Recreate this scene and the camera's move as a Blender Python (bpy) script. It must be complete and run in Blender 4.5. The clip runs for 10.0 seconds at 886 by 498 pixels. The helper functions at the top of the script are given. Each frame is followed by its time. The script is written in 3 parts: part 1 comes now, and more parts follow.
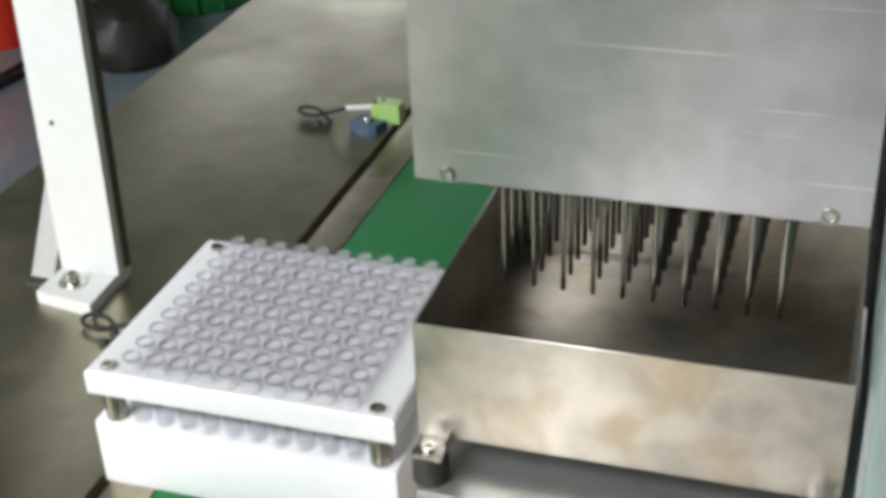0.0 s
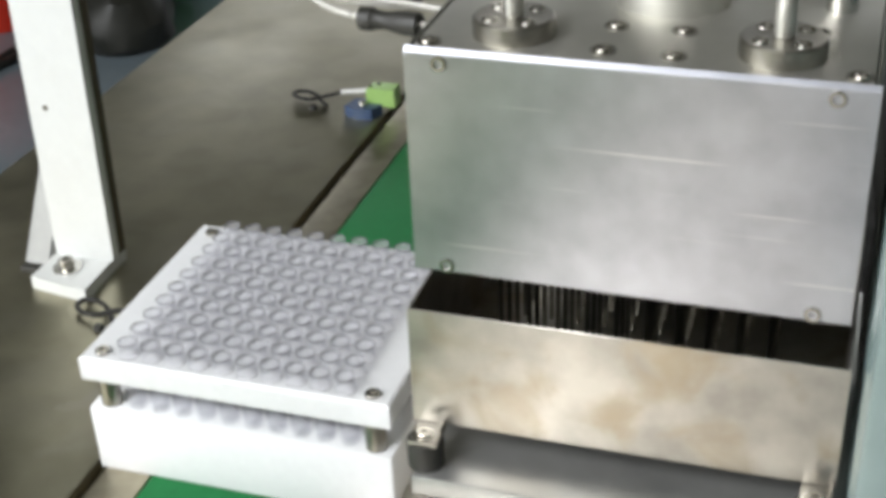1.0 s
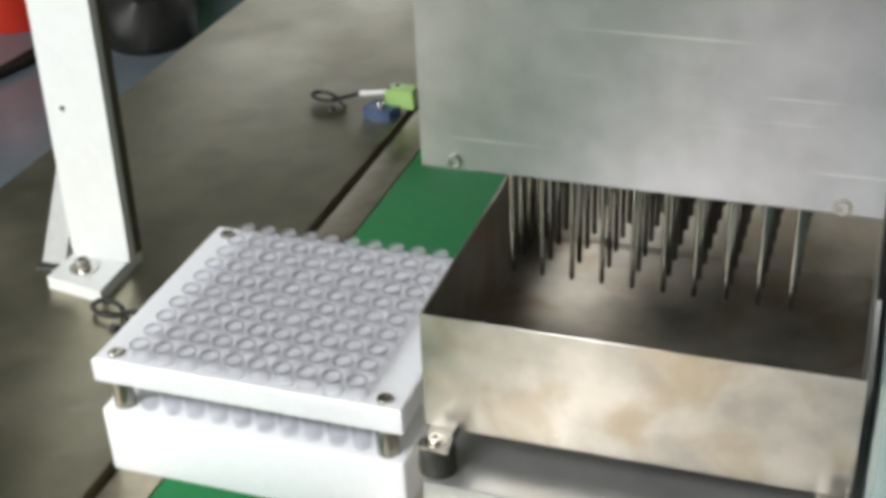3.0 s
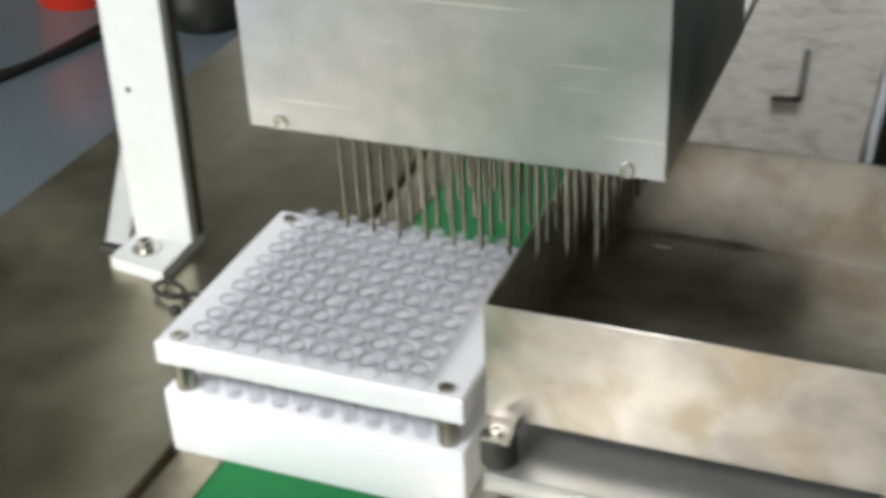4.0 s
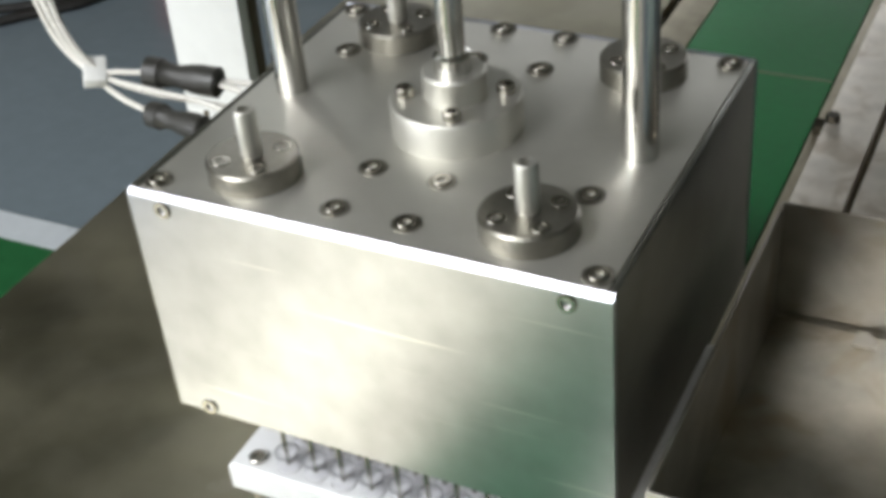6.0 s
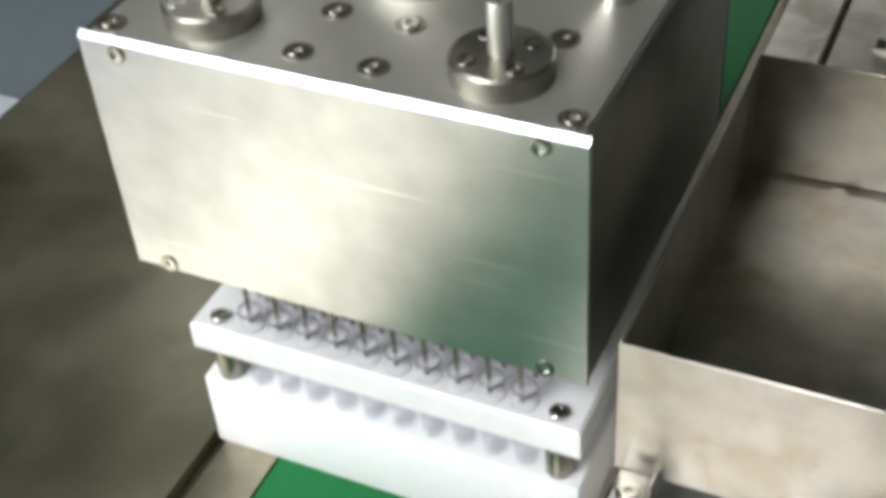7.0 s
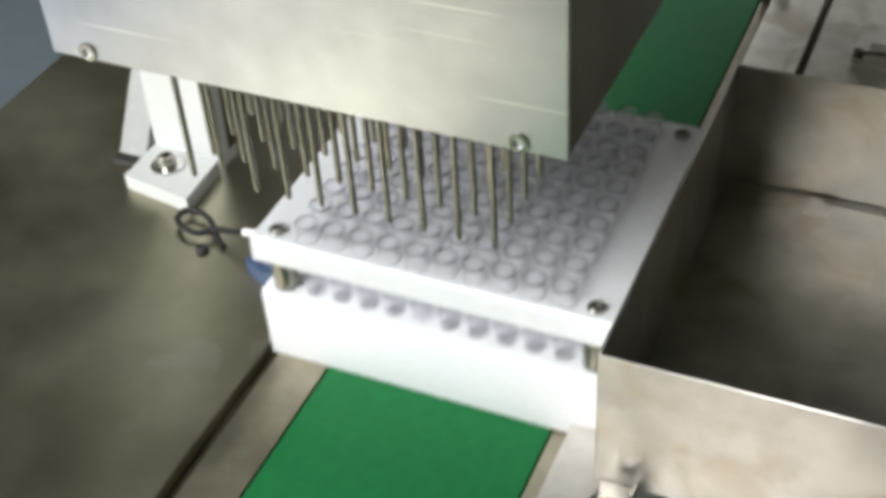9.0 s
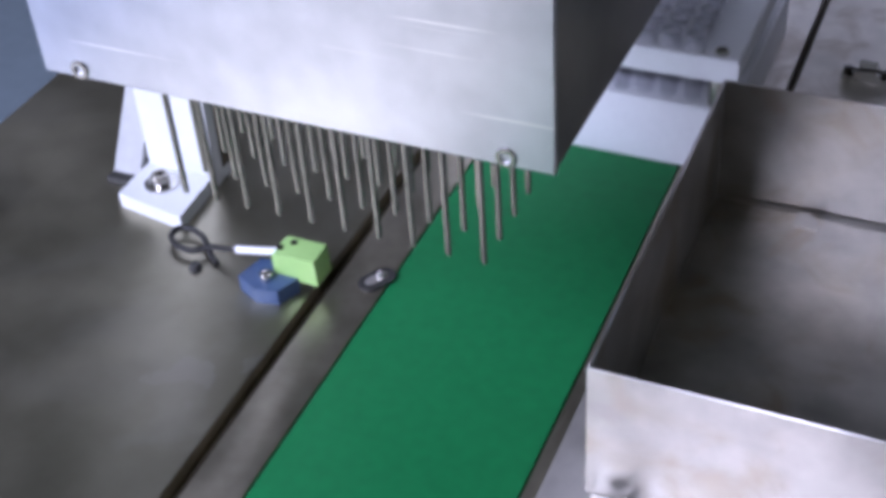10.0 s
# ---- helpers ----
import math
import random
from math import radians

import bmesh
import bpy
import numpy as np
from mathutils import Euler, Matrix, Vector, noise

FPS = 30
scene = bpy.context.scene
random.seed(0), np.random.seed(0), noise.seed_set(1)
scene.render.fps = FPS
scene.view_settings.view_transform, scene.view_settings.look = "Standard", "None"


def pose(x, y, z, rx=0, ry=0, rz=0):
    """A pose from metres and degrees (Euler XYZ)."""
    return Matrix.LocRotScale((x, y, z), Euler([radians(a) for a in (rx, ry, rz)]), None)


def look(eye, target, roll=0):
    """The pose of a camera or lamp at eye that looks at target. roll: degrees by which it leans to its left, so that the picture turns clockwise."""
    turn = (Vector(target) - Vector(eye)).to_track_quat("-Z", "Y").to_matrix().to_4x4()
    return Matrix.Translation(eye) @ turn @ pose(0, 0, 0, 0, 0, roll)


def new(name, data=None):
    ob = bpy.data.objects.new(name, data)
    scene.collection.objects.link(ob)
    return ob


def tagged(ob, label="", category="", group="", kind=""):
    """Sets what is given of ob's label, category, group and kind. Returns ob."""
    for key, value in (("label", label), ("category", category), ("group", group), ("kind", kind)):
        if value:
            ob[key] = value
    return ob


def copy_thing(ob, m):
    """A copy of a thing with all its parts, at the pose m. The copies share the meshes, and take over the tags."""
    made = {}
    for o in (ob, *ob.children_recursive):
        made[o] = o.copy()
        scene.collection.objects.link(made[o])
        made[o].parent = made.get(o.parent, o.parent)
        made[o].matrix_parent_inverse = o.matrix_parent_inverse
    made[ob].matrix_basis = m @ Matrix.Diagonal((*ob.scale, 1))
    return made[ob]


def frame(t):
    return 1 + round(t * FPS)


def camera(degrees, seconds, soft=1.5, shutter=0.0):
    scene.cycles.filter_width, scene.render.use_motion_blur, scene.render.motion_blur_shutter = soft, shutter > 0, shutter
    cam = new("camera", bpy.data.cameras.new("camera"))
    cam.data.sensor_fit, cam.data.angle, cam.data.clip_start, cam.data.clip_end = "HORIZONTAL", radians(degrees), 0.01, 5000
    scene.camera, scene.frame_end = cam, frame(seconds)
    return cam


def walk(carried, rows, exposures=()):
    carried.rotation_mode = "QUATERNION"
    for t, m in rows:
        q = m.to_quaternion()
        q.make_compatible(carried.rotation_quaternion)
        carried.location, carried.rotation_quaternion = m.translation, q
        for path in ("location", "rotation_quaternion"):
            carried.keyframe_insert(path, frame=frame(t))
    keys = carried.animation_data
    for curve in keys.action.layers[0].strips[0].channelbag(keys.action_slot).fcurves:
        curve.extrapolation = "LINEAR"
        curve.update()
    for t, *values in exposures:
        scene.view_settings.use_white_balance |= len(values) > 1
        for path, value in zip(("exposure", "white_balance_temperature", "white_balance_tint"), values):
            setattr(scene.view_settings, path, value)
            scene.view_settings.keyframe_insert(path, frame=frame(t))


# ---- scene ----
# World: x across the machine, y along the conveyor, z up; the first cell of the vial rack stands at x = y = 0.
cam = camera(36.65, 10.0, soft=4.6, shutter=0.5)
PATH = [
    (0, (0.4078, -0.5901, 0.5625), (-0.129, 0.9752, -0.3712), -2.49),
    (0.5, (0.4093, -0.5861, 0.5634), (-0.1357, 0.965, -0.389), -3.01),
    (1, (0.4082, -0.5872, 0.5626), (-0.1217, 0.9675, -0.3924), -2.56),
    (1.5, (0.4084, -0.5859, 0.5663), (-0.1254, 0.9644, -0.3937), -2.53),
    (2, (0.4086, -0.5864, 0.5594), (-0.1357, 0.9681, -0.3879), -2.47),
    (3.5, (0.4125, -0.5783, 0.5654), (-0.1542, 0.961, -0.3934), -2.65),
    (3.8, (0.4074, -0.586, 0.5664), (-0.1686, 0.9461, -0.3982), -2.37),
    (4, (0.4034, -0.5768, 0.5641), (-0.2243, 0.9296, -0.4089), -2.91),
    (4.2, (0.3981, -0.552, 0.5676), (-0.3033, 0.9126, -0.4188), -3.91),
    (4.5, (0.3957, -0.4849, 0.5781), (-0.4035, 0.9046, -0.4419), -4.74),
    (4.8, (0.389, -0.4174, 0.5768), (-0.4993, 0.903, -0.4612), -5.57),
    (5, (0.3795, -0.3974, 0.5755), (-0.488, 0.9008, -0.5071), -5.86),
    (5.2, (0.3629, -0.3926, 0.5713), (-0.4702, 0.9276, -0.5117), -5.83),
    (6.3, (0.3088, -0.381, 0.5703), (-0.4159, 0.967, -0.5555), -5.33),
    (6.5, (0.3082, -0.3767, 0.5821), (-0.3993, 0.9283, -0.6039), -5.21),
    (7, (0.3061, -0.383, 0.5478), (-0.355, 0.899, -0.6889), -4.68),
    (7.2, (0.3088, -0.3822, 0.5418), (-0.3393, 0.8935, -0.7082), -4.69),
    (7.5, (0.3114, -0.3751, 0.5498), (-0.3214, 0.8781, -0.7304), -4.55),
    (8, (0.3085, -0.3812, 0.5474), (-0.3259, 0.9091, -0.6946), -4.34),
    (8.5, (0.3105, -0.3776, 0.5487), (-0.3323, 0.9118, -0.6899), -4.61),
    (9, (0.3065, -0.3814, 0.5485), (-0.333, 0.9187, -0.6806), -4.27),
    (9.5, (0.309, -0.3816, 0.5486), (-0.3324, 0.9266, -0.6709), -4.36),
    (10, (0.3115, -0.3839, 0.5483), (-0.332, 0.9353, -0.6581), -4.34),
]
walk(cam, [(t, look(eye, target, roll)) for t, eye, target, roll in PATH],
     exposures=[(0.0, 0.0, 6500, 10), (9.87, 0.0, 6500, 10), (10.0, 0.12, 5230, 32)])

# ---- light ----
FLOOR_Z = -0.85
world = bpy.data.worlds.new("hall_world")
scene.world = world
world.use_nodes = True
wn = world.node_tree
sky = wn.nodes.new("ShaderNodeTexSky")
sky.sky_type = 'NISHITA'
sky.sun_disc = False
sky.sun_elevation = radians(40)
sky.sun_rotation = radians(200)
wn.links.new(sky.outputs[0], wn.nodes["Background"].inputs[0])
wn.nodes["Background"].inputs[1].default_value = 0.10


def area_lamp(name, at, target, sx, sy, watts, colour):
    d = bpy.data.lights.new(name, 'AREA')
    d.shape, d.size, d.size_y, d.energy, d.color = 'RECTANGLE', sx, sy, watts, colour
    ob = new(name, d)
    ob.matrix_world = look(at, target)
    return ob


# broad soft light added behind the operator, no window in that wall, and a row of ceiling tubes over the front of the
# bench
LAMP = (0.98, 1.0, 1.03)
area_lamp("front_left_light", (-3.6, -4.6, 1.0), (-0.6, 0.1, -0.2), 6.0, 2.4, 290, LAMP)
area_lamp("ceiling_light", (-1.3, -2.6, 2.6), (-1.2, -2.2, 0), 2.0, 1.9, 235, LAMP)
# added fill before the north wall, no window there; it gives the bench its sheen
area_lamp("far_fill_light", (-0.5, 7.8, 1.3), (-0.5, 0, 0.9), 9.0, 1.6, 110, LAMP)


# ---- materials ----
def mat(name, base, rough=0.5, metal=0.0, spread=0.08, grain=40.0, stain=6.0, bump=0.0, bump_scale=200.0,
        rough_spread=0.1, stretch=(1, 1, 1), transmission=0.0, specular=0.5, stain_col=None, stain_amt=0.5, stain_edge=0.72, coat=0.0, sss=0.0):
    m = bpy.data.materials.new(name)
    m.use_nodes = True
    nt = m.node_tree
    L = nt.links.new
    b = nt.nodes["Principled BSDF"]
    tc = nt.nodes.new("ShaderNodeTexCoord")
    mp = nt.nodes.new("ShaderNodeMapping")
    mp.inputs["Scale"].default_value = stretch
    L(tc.outputs["Object"], mp.inputs[0])
    n1 = nt.nodes.new("ShaderNodeTexNoise")
    n1.inputs["Scale"].default_value = grain
    n1.inputs["Detail"].default_value = 6
    n2 = nt.nodes.new("ShaderNodeTexNoise")
    n2.inputs["Scale"].default_value = stain
    n2.inputs["Detail"].default_value = 4
    L(mp.outputs[0], n1.inputs[0])
    L(tc.outputs["Object"], n2.inputs[0])
    add = nt.nodes.new("ShaderNodeMath")
    add.operation = 'ADD'
    L(n1.outputs[0], add.inputs[0])
    L(n2.outputs[0], add.inputs[1])
    ramp = nt.nodes.new("ShaderNodeMapRange")
    ramp.inputs[1].default_value, ramp.inputs[2].default_value = 0.7, 1.3
    ramp.inputs[3].default_value, ramp.inputs[4].default_value = 1 - spread, 1 + spread
    L(add.outputs[0], ramp.inputs[0])
    mul = nt.nodes.new("ShaderNodeVectorMath")
    mul.operation = 'SCALE'
    mul.inputs[0].default_value = base
    L(ramp.outputs[0], mul.inputs[3])
    col = mul.outputs[0]
    if stain_col:
        n3 = nt.nodes.new("ShaderNodeTexNoise")
        n3.inputs["Scale"].default_value = stain * 1.7
        n3.inputs["Detail"].default_value = 5
        n3.inputs["Distortion"].default_value = 0.6
        L(tc.outputs["Object"], n3.inputs[0])
        r3 = nt.nodes.new("ShaderNodeMapRange")
        r3.interpolation_type = 'SMOOTHSTEP'
        r3.inputs[1].default_value, r3.inputs[2].default_value = 0.48, stain_edge
        r3.inputs[3].default_value, r3.inputs[4].default_value = 0.0, stain_amt
        L(n3.outputs[0], r3.inputs[0])
        mx = nt.nodes.new("ShaderNodeMix")
        mx.data_type = 'RGBA'
        L(r3.outputs[0], mx.inputs[0])
        L(col, mx.inputs[6])
        mx.inputs[7].default_value = (*stain_col, 1)
        col = mx.outputs[2]
    L(col, b.inputs["Base Color"])
    rr = nt.nodes.new("ShaderNodeMapRange")
    rr.interpolation_type = 'SMOOTHSTEP'
    rr.inputs[1].default_value, rr.inputs[2].default_value = 0.25, 0.75
    rr.inputs[3].default_value, rr.inputs[4].default_value = max(0.02, rough - rough_spread), min(1, rough + rough_spread)
    L(n2.outputs[0], rr.inputs[0])
    L(rr.outputs[0], b.inputs["Roughness"])
    b.inputs["Metallic"].default_value = metal
    b.inputs["Transmission Weight"].default_value = transmission
    b.inputs["Specular IOR Level"].default_value = specular
    b.inputs["Coat Weight"].default_value = coat
    if sss:
        b.inputs["Subsurface Weight"].default_value = sss
        b.inputs["Subsurface Scale"].default_value = 0.012
        b.inputs["Subsurface Radius"].default_value = (1, 1, 1)
    if bump:
        nb = nt.nodes.new("ShaderNodeTexNoise")
        nb.inputs["Scale"].default_value = bump_scale
        nb.inputs["Detail"].default_value = 5
        L(mp.outputs[0], nb.inputs[0])
        bp = nt.nodes.new("ShaderNodeBump")
        bp.inputs["Strength"].default_value = bump
        bp.inputs["Distance"].default_value = 0.002
        L(nb.outputs[0], bp.inputs["Height"])
        L(bp.outputs[0], b.inputs["Normal"])
    return m


def scratched(m, amount):
    """A few fine pale scratches: thin streaks along x that raise the roughness, and smudges over them."""
    nt = m.node_tree
    b = nt.nodes["Principled BSDF"]
    tc = nt.nodes.new("ShaderNodeTexCoord")
    mp = nt.nodes.new("ShaderNodeMapping")
    mp.inputs["Scale"].default_value = (9, 9, 420)
    mp.inputs["Rotation"].default_value = (0, radians(-3), 0)
    nt.links.new(tc.outputs["Object"], mp.inputs[0])
    v = nt.nodes.new("ShaderNodeTexNoise")
    v.inputs["Scale"].default_value = 1.0
    v.inputs["Detail"].default_value = 1
    nt.links.new(mp.outputs[0], v.inputs[0])
    r = nt.nodes.new("ShaderNodeMapRange")
    r.inputs[1].default_value, r.inputs[2].default_value = 0.70, 0.78
    r.inputs[3].default_value, r.inputs[4].default_value = 0.0, amount
    nt.links.new(v.outputs[0], r.inputs[0])
    old = b.inputs["Roughness"].links[0].from_socket
    a = nt.nodes.new("ShaderNodeMath")
    a.operation = 'ADD'
    a.use_clamp = True
    nt.links.new(old, a.inputs[0])
    nt.links.new(r.outputs[0], a.inputs[1])
    nt.links.new(a.outputs[0], b.inputs["Roughness"])
    # the bare, brighter metal in the scratch
    pale = nt.nodes.new("ShaderNodeMapRange")
    pale.inputs[1].default_value, pale.inputs[2].default_value = 0.70, 0.76
    nt.links.new(v.outputs[0], pale.inputs[0])
    mx = nt.nodes.new("ShaderNodeMix")
    mx.data_type = 'RGBA'
    nt.links.new(pale.outputs[0], mx.inputs[0])
    nt.links.new(b.inputs["Base Color"].links[0].from_socket, mx.inputs[6])
    mx.inputs[7].default_value = (0.72, 0.72, 0.72, 1)
    nt.links.new(mx.outputs[2], b.inputs["Base Color"])
    return m


def worn(m, centre, reach, colour):
    """A worn pale patch with a ragged edge round one place of the surface."""
    nt = m.node_tree
    b = nt.nodes["Principled BSDF"]
    tc = nt.nodes.new("ShaderNodeTexCoord")
    dist = nt.nodes.new("ShaderNodeVectorMath")
    dist.operation = 'DISTANCE'
    dist.inputs[1].default_value = centre
    nt.links.new(tc.outputs["Object"], dist.inputs[0])
    fall = nt.nodes.new("ShaderNodeMapRange")
    fall.inputs[1].default_value, fall.inputs[2].default_value = 0.0, reach
    fall.inputs[3].default_value, fall.inputs[4].default_value = 0.10, -0.22
    nt.links.new(dist.outputs["Value"], fall.inputs[0])
    n = nt.nodes.new("ShaderNodeTexNoise")
    n.inputs["Scale"].default_value = 34
    n.inputs["Detail"].default_value = 5
    nt.links.new(tc.outputs["Object"], n.inputs[0])
    add = nt.nodes.new("ShaderNodeMath")
    add.operation = 'ADD'
    nt.links.new(n.outputs[0], add.inputs[0])
    nt.links.new(fall.outputs[0], add.inputs[1])
    edge = nt.nodes.new("ShaderNodeMapRange")
    edge.interpolation_type = 'SMOOTHSTEP'
    edge.inputs[1].default_value, edge.inputs[2].default_value = 0.54, 0.58
    edge.inputs[3].default_value, edge.inputs[4].default_value = 0.0, 0.6
    nt.links.new(add.outputs[0], edge.inputs[0])
    mx = nt.nodes.new("ShaderNodeMix")
    mx.data_type = 'RGBA'
    nt.links.new(edge.outputs[0], mx.inputs[0])
    nt.links.new(b.inputs["Base Color"].links[0].from_socket, mx.inputs[6])
    mx.inputs[7].default_value = colour
    nt.links.new(mx.outputs[2], b.inputs["Base Color"])
    return m


def see_through(m, share):
    """Thin clear plastic: most light goes straight through the wall."""
    nt = m.node_tree
    b = nt.nodes["Principled BSDF"]
    out = nt.nodes["Material Output"]
    tr = nt.nodes.new("ShaderNodeBsdfTransparent")
    tr.inputs[0].default_value = (0.97, 0.97, 0.98, 1)
    mx = nt.nodes.new("ShaderNodeMixShader")
    mx.inputs[0].default_value = share
    nt.links.new(b.outputs[0], mx.inputs[1])
    nt.links.new(tr.outputs[0], mx.inputs[2])
    nt.links.new(mx.outputs[0], out.inputs[0])
    return m


M_BENCH = mat("bench_steel", (0.375, 0.352, 0.262), 0.42, 1.0, 0.17, 25, 8, 0.06, 60, 0.09, stain_col=(0.47, 0.445, 0.36), stain_amt=0.45, stain_edge=0.70)
worn(M_BENCH, (-0.064, 0.058, 0.01), 0.06, (0.46, 0.43, 0.36, 1))
M_STRIP = mat("guide_strip_steel", (0.39, 0.355, 0.27), 0.44, 1.0, 0.2, 60, 9, 0.1, 90, 0.1, stain_col=(0.22, 0.19, 0.14), stain_amt=0.4)
M_PLATE = mat("milled_plate", (0.68, 0.64, 0.58), 0.45, 0.85, 0.14, 60, 18, 0.08, 90, 0.1, stain_col=(0.36, 0.29, 0.21), stain_amt=0.6)
M_HEAD = scratched(mat("brushed_aluminium", (0.465, 0.475, 0.515), 0.31, 1.0, 0.16, 45, 8, 0, 40, 0.03, stain_col=(0.63, 0.64, 0.68), stain_amt=0.7, stain_edge=0.88), 0.08)
# side panels of the head: shade and dark reflections are put into this colour
M_SIDE = mat("shaded_dull_aluminium", (0.25, 0.252, 0.225), 0.40, 1.0, 0.12, 45, 8, 0.03, 60, 0.05)
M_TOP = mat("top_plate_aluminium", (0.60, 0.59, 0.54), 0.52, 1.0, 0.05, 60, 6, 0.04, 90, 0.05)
M_HOPPER = mat("hopper_sheet_steel", (0.455, 0.435, 0.395), 0.37, 1.0, 0.26, 30, 15, 0.05, 25, 0.07, stain_col=(0.36, 0.30, 0.21), stain_amt=0.75)
M_BASE = mat("grey_base_plate", (0.40, 0.40, 0.385), 0.4, 0.8, 0.1, 60, 8, 0.05, 90, 0.08)
M_CHROME = mat("ground_steel", (0.62, 0.61, 0.58), 0.20, 1.0, 0.05, 300, 30, 0, 1, 0.05)
M_FLANGE = mat("turned_steel", (0.30, 0.285, 0.25), 0.35, 1.0, 0.1, 300, 40, 0, 1, 0.06)
M_SCREW = mat("screw_steel", (0.42, 0.40, 0.36), 0.22, 1.0, 0.15, 400, 90, 0, 1, 0.05)
M_BLACK = mat("black_rubber", (0.030, 0.029, 0.025), 0.5, 0.0, 0.2, 300, 40, 0.1, 300)
M_DARKOX = mat("black_oxide_steel", (0.05, 0.045, 0.035), 0.4, 0.8, 0.2, 300, 50)
M_NEEDLE = mat("needle_steel", (0.29, 0.28, 0.25), 0.20, 1.0, 0.08, 300, 60, 0, 1, 0.05)
M_RACK = mat("white_hdpe", (0.79, 0.795, 0.80), 0.42, 0.0, 0.03, 180, 8, 0.06, 400, 0.06, sss=0.45)
M_VIAL = see_through(mat("clear_polypropylene", (0.88, 0.89, 0.92), 0.16, 0.0, 0.02, 200, 60, 0, 1, 0.05), 0.97)
M_RIM = see_through(mat("vial_rim_plastic", (0.20, 0.20, 0.21), 0.12, 0.0, 0.02, 200, 60, 0, 1, 0.04), 0.14)
M_FILL = mat("white_insert_plastic", (0.95, 0.945, 0.94), 0.5, 0.0, 0.04, 300, 90, 0.1, 600, sss=0.7)
M_FILM = see_through(mat("milky_film", (0.95, 0.95, 0.955), 0.5, 0.0, 0.03, 300, 90), 0.84)
M_BELT = mat("green_pvc_belt", (0.012, 0.148, 0.043), 0.5, 0.0, 0.10, 120, 5, 0.08, 500, 0.08, stain_col=(0.011, 0.12, 0.036), stain_amt=0.4, specular=0.15)
M_WHITE = mat("white_painted_metal", (0.68, 0.69, 0.67), 0.35, 0.0, 0.03, 120, 8, 0.04, 300, 0.06, stain_col=(0.62, 0.60, 0.56), stain_amt=0.25)
M_GREY = mat("brace_grey", (0.34, 0.34, 0.32), 0.4, 0.0, 0.08, 120, 12, 0.04, 300, 0.06)
M_LIME = mat("lime_plastic", (0.34, 0.55, 0.17), 0.35, 0.0, 0.06, 200, 40)
M_BLUE = mat("blue_plastic", (0.05, 0.085, 0.17), 0.4, 0.0, 0.1, 200, 40)
M_SLEEVE = mat("white_sleeve", (0.80, 0.80, 0.77), 0.4, 0.0, 0.04, 200, 40)
M_TUBE = mat("white_tube", (0.74, 0.72, 0.66), 0.3, 0.0, 0.05, 200, 40, transmission=0.2)
M_FLOOR = mat("blue_grey_epoxy", (0.175, 0.215, 0.24), 0.20, 0.0, 0.06, 30, 1.5, 0.03, 20, 0.06, specular=0.6)
M_GREENFLOOR = mat("green_epoxy", (0.02, 0.12, 0.04), 0.3, 0.0, 0.15, 20, 1.5, 0.03, 20)
M_LINE = mat("white_floor_paint", (0.58, 0.62, 0.65), 0.35, 0.0, 0.06, 40, 5)
M_WALL = mat("painted_wall", (0.36, 0.35, 0.26), 0.7, 0.0, 0.05, 20, 1, 0.05, 60)
M_DARKWALL = mat("dark_partition", (0.16, 0.15, 0.12), 0.6, 0.0, 0.1, 20, 1, 0.05, 60)
M_CEIL = mat("ceiling_board", (0.19, 0.183, 0.130), 0.8, 0.0, 0.04, 20, 1)
M_RED = mat("red_plastic", (0.62, 0.035, 0.015), 0.32, 0.0, 0.06, 60, 6)
M_BIN = mat("black_plastic", (0.018, 0.018, 0.014), 0.45, 0.0, 0.2, 60, 6)
M_CRATE = mat("green_plastic", (0.03, 0.22, 0.05), 0.3, 0.0, 0.1, 60, 12)
M_TEAL = mat("grey_green_paint", (0.19, 0.25, 0.24), 0.35, 0.0, 0.06, 60, 6, 0.03, 200)
M_CABLE = mat("black_cable", (0.013, 0.012, 0.010), 0.6, 0.0, 0.1, 200, 40)
M_STRIPBED = mat("dark_groove", (0.10, 0.082, 0.05), 0.7, 0.2, 0.2, 100, 20)


# ---- mesh helpers ----
def mesh_from(bm, name, material, smooth=40):
    me = bpy.data.meshes.new(name)
    bmesh.ops.recalc_face_normals(bm, faces=bm.faces)
    bm.to_mesh(me)
    bm.free()
    me.materials.append(material)
    if smooth:
        me.shade_smooth()
        me.set_sharp_from_angle(angle=radians(smooth))
    return me


def part(name, bm, material, parent=None, label="", at=None, smooth=40):
    ob = new(name, mesh_from(bm, name, material, smooth))
    if parent is not None:
        ob.parent = parent
    if at is not None:
        ob.matrix_basis = at
    if label:
        ob["label"] = label
    return ob


def empty(name, m=None):
    ob = new(name)
    ob.empty_display_size = 0.02
    if m is not None:
        ob.matrix_basis = m
    return ob


def box(x0, y0, z0, x1, y1, z1, bevel=0.0, seg=2, bm=None):
    own = bmesh.new()
    bmesh.ops.create_cube(own, size=1.0)
    bmesh.ops.scale(own, vec=(x1 - x0, y1 - y0, z1 - z0), verts=own.verts)
    bmesh.ops.translate(own, vec=((x0 + x1) / 2, (y0 + y1) / 2, (z0 + z1) / 2), verts=own.verts)
    if bevel:
        bmesh.ops.bevel(own, geom=own.edges, offset=bevel, segments=seg, affect='EDGES', profile=0.5)
    return merged(bm, own)


def merged(bm, own):
    if bm is None:
        return own
    me = bpy.data.meshes.new("tmp")
    own.to_mesh(me)
    own.free()
    bm.from_mesh(me)
    bpy.data.meshes.remove(me)
    return bm


